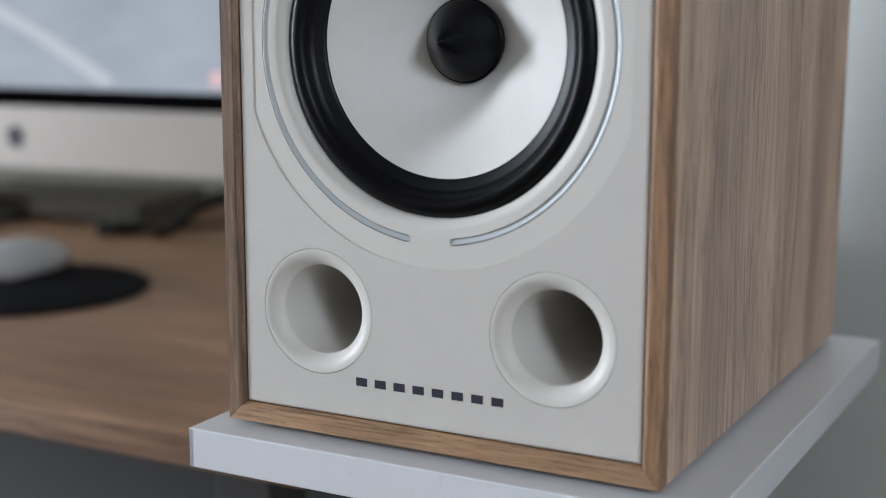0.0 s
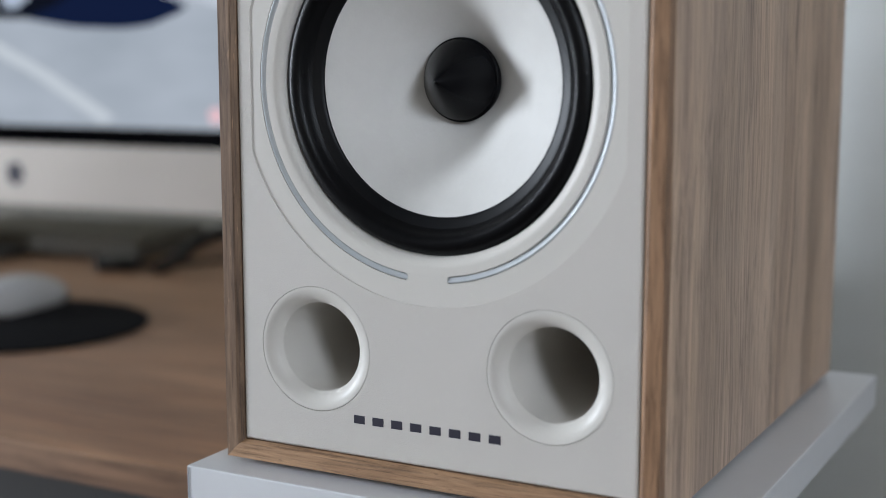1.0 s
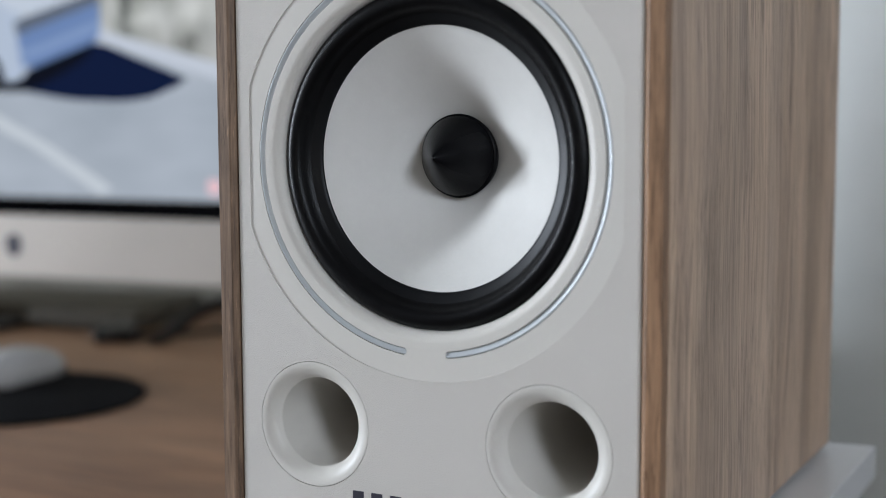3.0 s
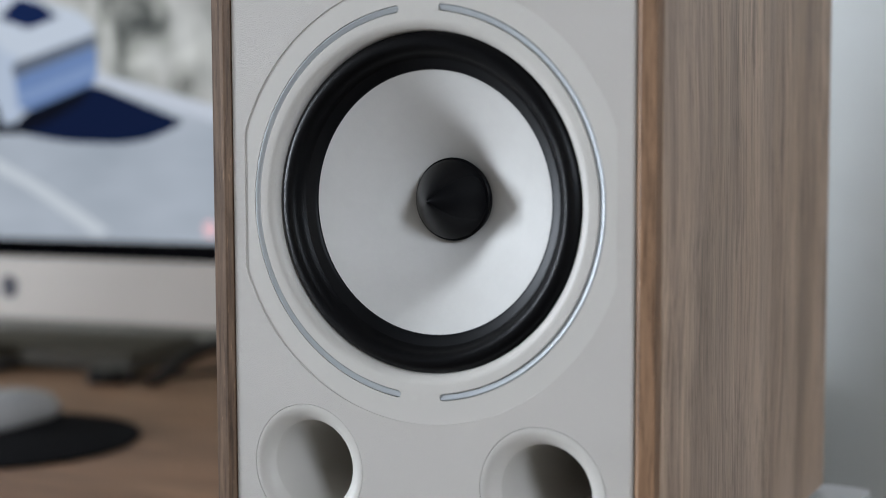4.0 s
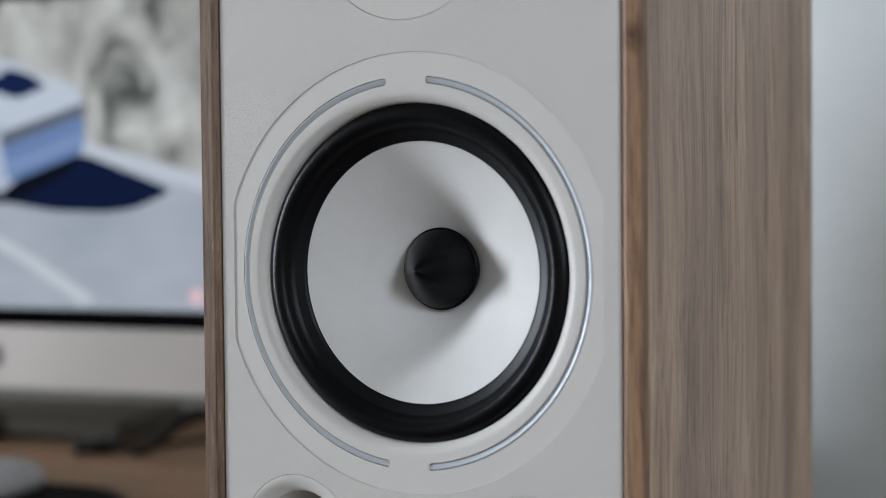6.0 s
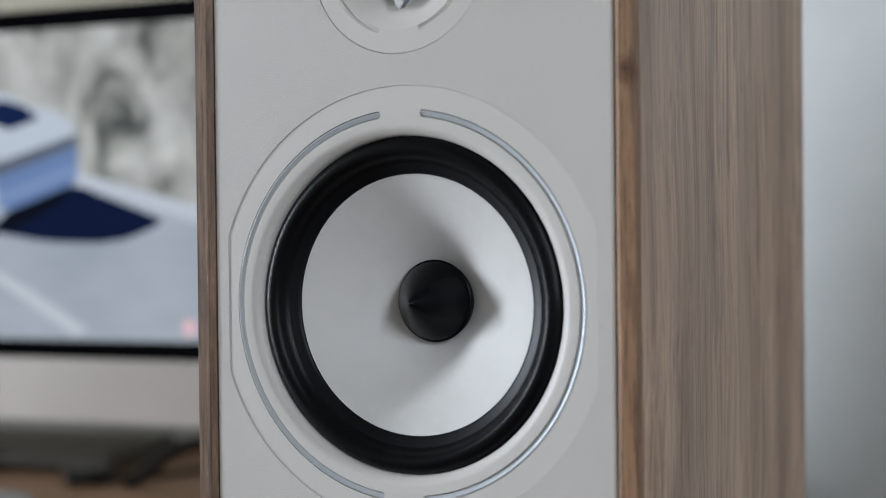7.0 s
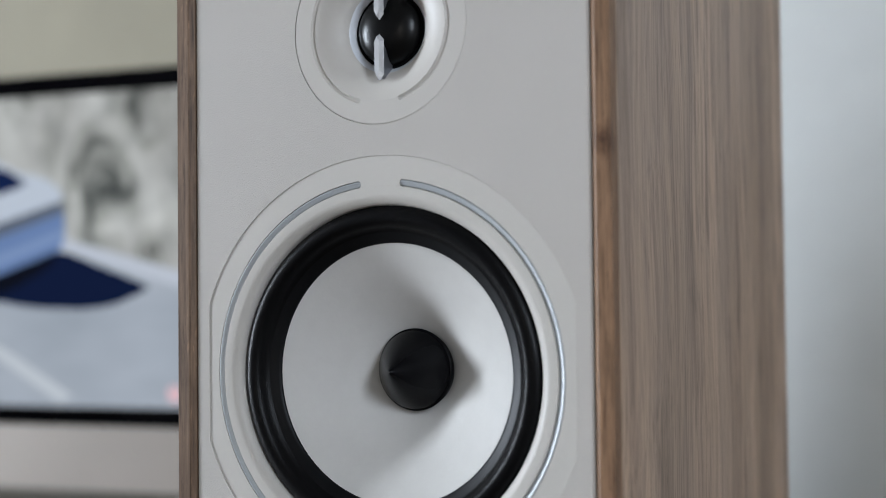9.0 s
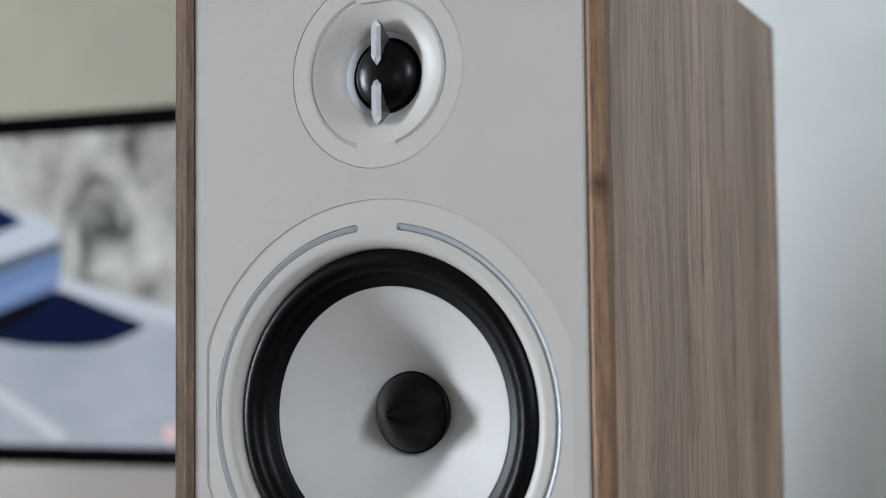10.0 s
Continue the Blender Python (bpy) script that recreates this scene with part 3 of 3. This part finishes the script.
def build_port(sp, x):
    y = YBF
    prof = [(0.02755, y + 0.0010), (0.02755, y + 0.0002), (0.0274, y), (0.0268, y), (0.0260, y + 0.00012), (0.0249, y + 0.0004), (0.0238, y + 0.0009), (0.0227, y + 0.0016), (0.0217, y + 0.0024),
            (0.0209, y + 0.0033), (0.0204, y + 0.0042), (0.0200, y + 0.0046), (0.0198, y + 0.0054), (0.0198, y + 0.092)]
    p = part("bass_port", lathe(prof, x, PC, 96), M_CREAM, sp, "flared cream bass port", 50)
    part("port_end", lathe([(0.0198, y + 0.088), (0.0001, y + 0.090)], x, PC, 48), M_DARK, p)


def build_lettering(baffle):
    """The maker's printed word as plain bars, one a letter."""
    for i in range(8):
        x = -0.0360 + 0.00928 * i
        part("printed_bar", box(x, x + 0.0055, YBF - 0.00006, YBF + 0.0002, 0.0238, 0.0275), M_INK, baffle, "")


def build_speaker():
    sp = empty("loudspeaker", pose(0, 0, 0), "walnut bookshelf loudspeaker with a cream front on a white board", "loudspeaker")
    build_cabinet(sp)
    baffle = build_baffle(sp)
    build_woofer(sp)
    build_tweeter(sp)
    for x in (-PX, PX):
        build_port(sp, x)
    build_lettering(baffle)
    for x in (-0.08, 0.08):
        for y in (0.03, D - 0.03):
            p = [(0.0001, -LIFT), (0.0065, -LIFT), (0.0075, -LIFT + 0.0008), (0.0075, 0.0), (0.0001, 0.0)]
            bm = lathe([(r, h) for r, h in p], 0, 0, 24)
            bmesh.ops.rotate(bm, verts=bm.verts, matrix=Matrix.Rotation(radians(90), 3, "X"))
            bmesh.ops.translate(bm, verts=bm.verts, vec=(x, y, 0))
            part("rubber_foot", bm, M_RUBBER, sp, "", 40)


build_speaker()


# ---- all-in-one computer ----
def glow(name, strength, build):
    m = bpy.data.materials.new(name)
    m.use_nodes = True
    nt = m.node_tree
    nt.nodes.clear()
    e = nt.nodes.new("ShaderNodeEmission")
    o = nt.nodes.new("ShaderNodeOutputMaterial")
    e.inputs["Strength"].default_value = strength
    nt.links.new(e.outputs[0], o.inputs[0])
    c = build(nt)
    if isinstance(c, tuple):
        e.inputs["Color"].default_value = (*c, 1)
    else:
        nt.links.new(c, e.inputs["Color"])
    return m


def rocks(nt):
    """A pale cliff with dark clefts that lean to one side, greyer towards the road."""
    v = coords(nt, (1, 1, 0.62), (0, -0.5, 0))
    a = noise_tex(nt, v, 17.0, 4, 0.6, 0.7)
    b = noise_tex(nt, v, 46.0, 3, 0.6)
    d = noise_tex(nt, coords(nt), 7.0, 2, 0.5)
    c = ramp(nt, a, [(0.31, (0.075, 0.085, 0.088)), (0.37, (0.24, 0.26, 0.26)), (0.43, (0.56, 0.59, 0.58)), (0.56, (0.90, 0.935, 0.95))])
    c = mix(nt, 0.6, c, ramp(nt, b, [(0.3, (0.55, 0.56, 0.57)), (0.7, (1.1, 1.1, 1.08))]), "MULTIPLY")
    return mix(nt, 0.7, c, ramp(nt, d, [(0.35, (0.62, 0.60, 0.58)), (0.65, (1.12, 1.12, 1.10))]), "MULTIPLY")


def asphalt(nt):
    a = noise_tex(nt, coords(nt, (1, 1, 3)), 6.0, 3)
    return ramp(nt, a, [(0.3, (0.38, 0.435, 0.51)), (0.7, (0.49, 0.55, 0.64))])


def rounded(pts):
    """The outline with its corners cut once."""
    out = []
    for (ax, az), (bx, bz) in zip(pts, pts[1:] + pts[:1]):
        out += [(ax * 0.86 + bx * 0.14, az * 0.86 + bz * 0.14), (ax * 0.14 + bx * 0.86, az * 0.14 + bz * 0.86)]
    return out


def build_computer():
    yaw = 5.8
    base = pose(-0.845, 0.619, DESK_Z, 0, 0, yaw)
    pc = empty("all_in_one_computer", base, "aluminium all-in-one computer showing a film of a car", "computer")
    z = -DESK_Z
    zb, zc, zs0, zs1, zt = z + 0.005, z + 0.0725, z + 0.0915, z + 0.4195, z + 0.441
    hw = 0.325
    part("chin", box(-hw, hw, 0.0, 0.007, zb, zc - 0.0004, 0.0015), M_ALU, pc, "pale aluminium strip under the display")
    part("back_shell", box(-hw + 0.001, hw - 0.001, 0.0072, 0.016, zb + 0.002, zt - 0.001, 0.003), M_ALU, pc)
    part("back_bulge", box(-0.22, 0.22, 0.0165, 0.040, zb + 0.05, zt - 0.06, 0.011, 3), M_ALU, pc)
    g = 0.0003
    frame_me = bmesh.new()
    for a, b, c, d in ((-hw, hw, zc, zs0), (-hw, hw, zs1, zt), (-hw, -0.2985, zs0, zs1), (0.2985, hw, zs0, zs1)):
        p = box(a, b, 0.0, 0.007, c, d)
        me = bpy.data.meshes.new("piece")
        p.to_mesh(me)
        p.free()
        frame_me.from_mesh(me)
    part("display_border", frame_me, M_BEZEL, pc, "black glass border")
    scr = part("screen", box(-0.2985, 0.2985, 0.0022, 0.0069, zs0, zs1), glow("screen_rocks", 0.72, rocks), pc, "lit screen with a film of a car on a road")
    # the film's still picture, as flat shapes one over another: places in metres from the screen's lower middle
    def on_screen(pts):
        return [(max(-0.2983, min(0.2983, x)), zs0 + max(0.0002, min(0.3275, h))) for x, h in pts]

    flat = lambda c: (lambda nt: c)
    shapes = [
        ("road_picture", [(-0.298, 0.130), (-0.060, 0.192), (0.121, 0.172), (0.298, 0.122), (0.298, 0.0), (-0.298, 0.0)], asphalt),
        ("kerb_picture", [(0.105, 0.1800), (0.298, 0.1300), (0.298, 0.1120), (0.112, 0.1640)], flat((0.60, 0.66, 0.76))),
        ("line_picture", [(-0.080, 0.118), (0.0467, 0.0583), (0.1301, 0.0111), (0.1127, 0.0036), (0.0331, 0.0508), (-0.092, 0.108)], flat((0.62, 0.68, 0.75))),
        ("shade_picture", [(-0.080, 0.128), (0.0337, 0.1405), (0.0919, 0.1579), (0.1183, 0.1630), (0.1655, 0.1455), (0.2075, 0.1303), (0.2230, 0.1240), (0.2074, 0.1160), (0.1779, 0.1055), (0.1437, 0.1018), (0.0783, 0.1038), (0.0, 0.1160), (-0.080, 0.122)], flat((0.007, 0.014, 0.050))),
        ("underside_picture", [(-0.060, 0.122), (0.034, 0.1400), (0.090, 0.1590), (0.114, 0.1640), (0.100, 0.146), (0.060, 0.126), (0.020, 0.112), (-0.040, 0.114)], flat((0.006, 0.008, 0.016))),
        ("car_body_picture", [(-0.125, 0.235), (-0.060, 0.262), (0.020, 0.200), (0.034, 0.140), (0.010, 0.122), (-0.040, 0.128), (-0.110, 0.150)], flat((0.50, 0.59, 0.74))),
        ("car_roof_picture", [(-0.060, 0.262), (-0.010, 0.272), (0.034, 0.262), (0.055, 0.2500), (0.0969, 0.2400), (0.1150, 0.2272), (0.1175, 0.2150), (0.034, 0.1910), (0.000, 0.200)], flat((0.60, 0.68, 0.80))),
        ("car_window_picture", [(-0.006, 0.236), (0.020, 0.256), (0.0345, 0.2540), (0.0525, 0.2482), (0.0720, 0.2350), (0.0343, 0.2240)], flat((0.010, 0.022, 0.085))),
        ("car_stripe_picture", [(0.010, 0.186), (0.0341, 0.1935), (0.1172, 0.2161), (0.1186, 0.2043), (0.0339, 0.1779), (0.014, 0.170)], flat((0.13, 0.16, 0.22))),
        ("car_tail_picture", [(0.014, 0.172), (0.0339, 0.1785), (0.1190, 0.2040), (0.1205, 0.1756), (0.1139, 0.1640), (0.0337, 0.1380), (0.018, 0.140)], flat((0.17, 0.27, 0.52))),
        ("car_bumper_picture", [(0.016, 0.156), (0.0338, 0.1600), (0.1185, 0.1870), (0.1205, 0.1756), (0.0337, 0.1479), (0.017, 0.146)], flat((0.24, 0.35, 0.60))),
        ("car_wheel_picture", [(-0.030, 0.142), (-0.019, 0.154), (-0.009, 0.142), (-0.004, 0.124), (-0.014, 0.116), (-0.026, 0.122)], flat((0.010, 0.012, 0.018))),
    ]
    for k, (name, pts, colour) in enumerate(shapes):
        if name.startswith(("shade", "car_roof", "car_wheel", "car_body", "under")):
            pts = rounded(pts)
        y = 0.0022 - 0.00013 * (k + 1)
        part(name, prism(on_screen(pts), y, y + 0.00008), glow("screen_" + name, 1.0, colour), scr)
    part("badge_picture", prism(outline_circle(0.253, zs0 + 0.0150, 0.0090, 28), 0.0002, 0.0003), glow("screen_badge", 1.0, flat((0.86, 0.60, 0.66))), scr, "pale pink mark on the screen")
    mark = outline_circle(0, z + 0.039, 0.0125, 32)
    part("emblem", prism([(x * 0.86, q) for x, q in mark], -0.0006, 0.0002), M_INK, pc, "plain dark emblem")
    post = part("mount_post", box(-0.180, -0.134, 0.085, 0.120, 0.010, z + 0.27, 0.006), M_CABLE, pc, "black post of the desk mount")
    part("mount_arm", box(-0.178, -0.136, 0.0405, 0.0845, z + 0.20, z + 0.25, 0.004), M_CABLE, post)
    part("mount_foot", box(-0.230, -0.080, 0.055, 0.150, 0.0, 0.0098, 0.003), M_CABLE, post)


build_computer()


# ---- small things on the desk ----
def build_mouse_mat():
    m = part("mouse_mat", lathe([(0.0001, 0.0), (0.113, 0.0), (0.115, 0.0006), (0.1155, 0.0015), (0.115, 0.0026), (0.1135, 0.003), (0.0001, 0.003)], 0, 0, 96), M_MAT, None, "", 40)
    m.matrix_world = pose(-0.650, 0.420, DESK_Z, 90)
    tagged(m, "round black fabric mouse mat on the oak desk", "mouse mat")


def build_mouse():
    bm = bmesh.new()
    bmesh.ops.create_uvsphere(bm, u_segments=48, v_segments=24, radius=1)
    for v in bm.verts:
        x, y, zz = v.co
        k = 3.2
        r = (abs(x) ** k + abs(y) ** k) ** (1 / k)
        h = math.hypot(x, y)
        f = h / r if r > 1e-6 else 1.0
        v.co = (x * f * 0.031, y * f * 0.060, max(zz, -0.25) * 0.024 + 0.007)
    ob = empty("computer_mouse", pose(-0.705, 0.470, DESK_Z + 0.003, 0, 0, 4), "white glossy computer mouse on the black mat", "computer mouse")
    part("shell", bm, M_MOUSE, ob, "", 50)
    part("base_plate", box(-0.026, 0.026, -0.052, 0.052, 0.0, 0.0040, 0.001), M_GREYBOX, ob)


def tube(name, pts, r, mat, label, category):
    cu = bpy.data.curves.new(name, "CURVE")
    cu.dimensions, cu.bevel_depth, cu.bevel_resolution, cu.resolution_u = "3D", r, 3, 10
    sp = cu.splines.new("NURBS")
    sp.points.add(len(pts) - 1)
    for p, q in zip(sp.points, pts):
        p.co = (*q, 1)
    sp.use_endpoint_u, sp.order_u = True, 4
    cu.materials.append(mat)
    tmp = new(name, cu)
    me = bpy.data.meshes.new_from_object(tmp.evaluated_get(bpy.context.evaluated_depsgraph_get()))
    bpy.data.objects.remove(tmp)
    for f in me.polygons:
        f.use_smooth = True
    return tagged(new(name, me), label, category)


build_mouse_mat()
build_mouse()
z = DESK_Z + 0.0036


def build_clutter():
    """Low dark things that lie on the desk behind and under the computer."""
    hub = empty("docking_station", pose(-0.93, 0.80, DESK_Z, 0, 0, 8), "flat dark grey docking station on the desk", "docking station")
    part("case", box(-0.14, 0.14, -0.075, 0.075, 0.002, 0.028, 0.006, 3), M_GREYBOX, hub)
    part("foot_pad", box(-0.10, 0.10, -0.05, 0.05, 0.0, 0.0025), M_RUBBER, hub)
    box_ = empty("power_adapter", pose(-0.775, 0.700, DESK_Z, 0, 0, 25), "small black power adapter on the desk", "power adapter")
    part("case", box(-0.022, 0.022, -0.022, 0.022, 0.0, 0.017, 0.004, 3), M_CABLE, box_)
    part("plug", lathe([(0.0001, -0.036), (0.005, -0.036), (0.006, -0.034), (0.006, -0.022)], 0, 0.010, 20), M_CABLE, box_, "", 40)
    # the olive box is added in place of shaded wall under the computer
    for x, w, h, yaw, mat, label in ((-0.61, 0.125, 0.024, 6, M_DARKBOX, "dark grey storage box at the back of the desk"), (-1.01, 0.245, 0.078, 3, M_WALL_SHADE, "olive grey box standing in for the shaded wall")):
        bin_ = empty("back_box", pose(x, 1.02, DESK_Z, 0, 0, yaw), label, "storage box")
        part("body", box(-w, w, -0.09, 0.09, 0.0, h, 0.004), mat, bin_)
        part("lid", box(-w - 0.003, w + 0.003, -0.093, 0.093, h + 0.0005, h + 0.012, 0.004), mat, bin_)


build_clutter()
tube("cable", [(-0.722, 0.695, z + 0.002), (-0.712, 0.705, z + 0.002), (-0.700, 0.722, z + 0.018), (-0.680, 0.745, z + 0.040), (-0.640, 0.770, z + 0.038), (-0.600, 0.790, z + 0.012), (-0.560, 0.820, z + 0.002), (-0.50, 0.90, z + 0.002)], 0.0075, M_CABLE, "thick black cable arching over the desk", "cable")
tube("cable", [(-0.86, 0.80, z), (-0.80, 0.72, z), (-0.77, 0.685, z), (-0.74, 0.72, z), (-0.66, 0.86, z), (-0.60, 0.95, z)], 0.0033, M_CABLE, "black cable lying behind the computer", "cable")
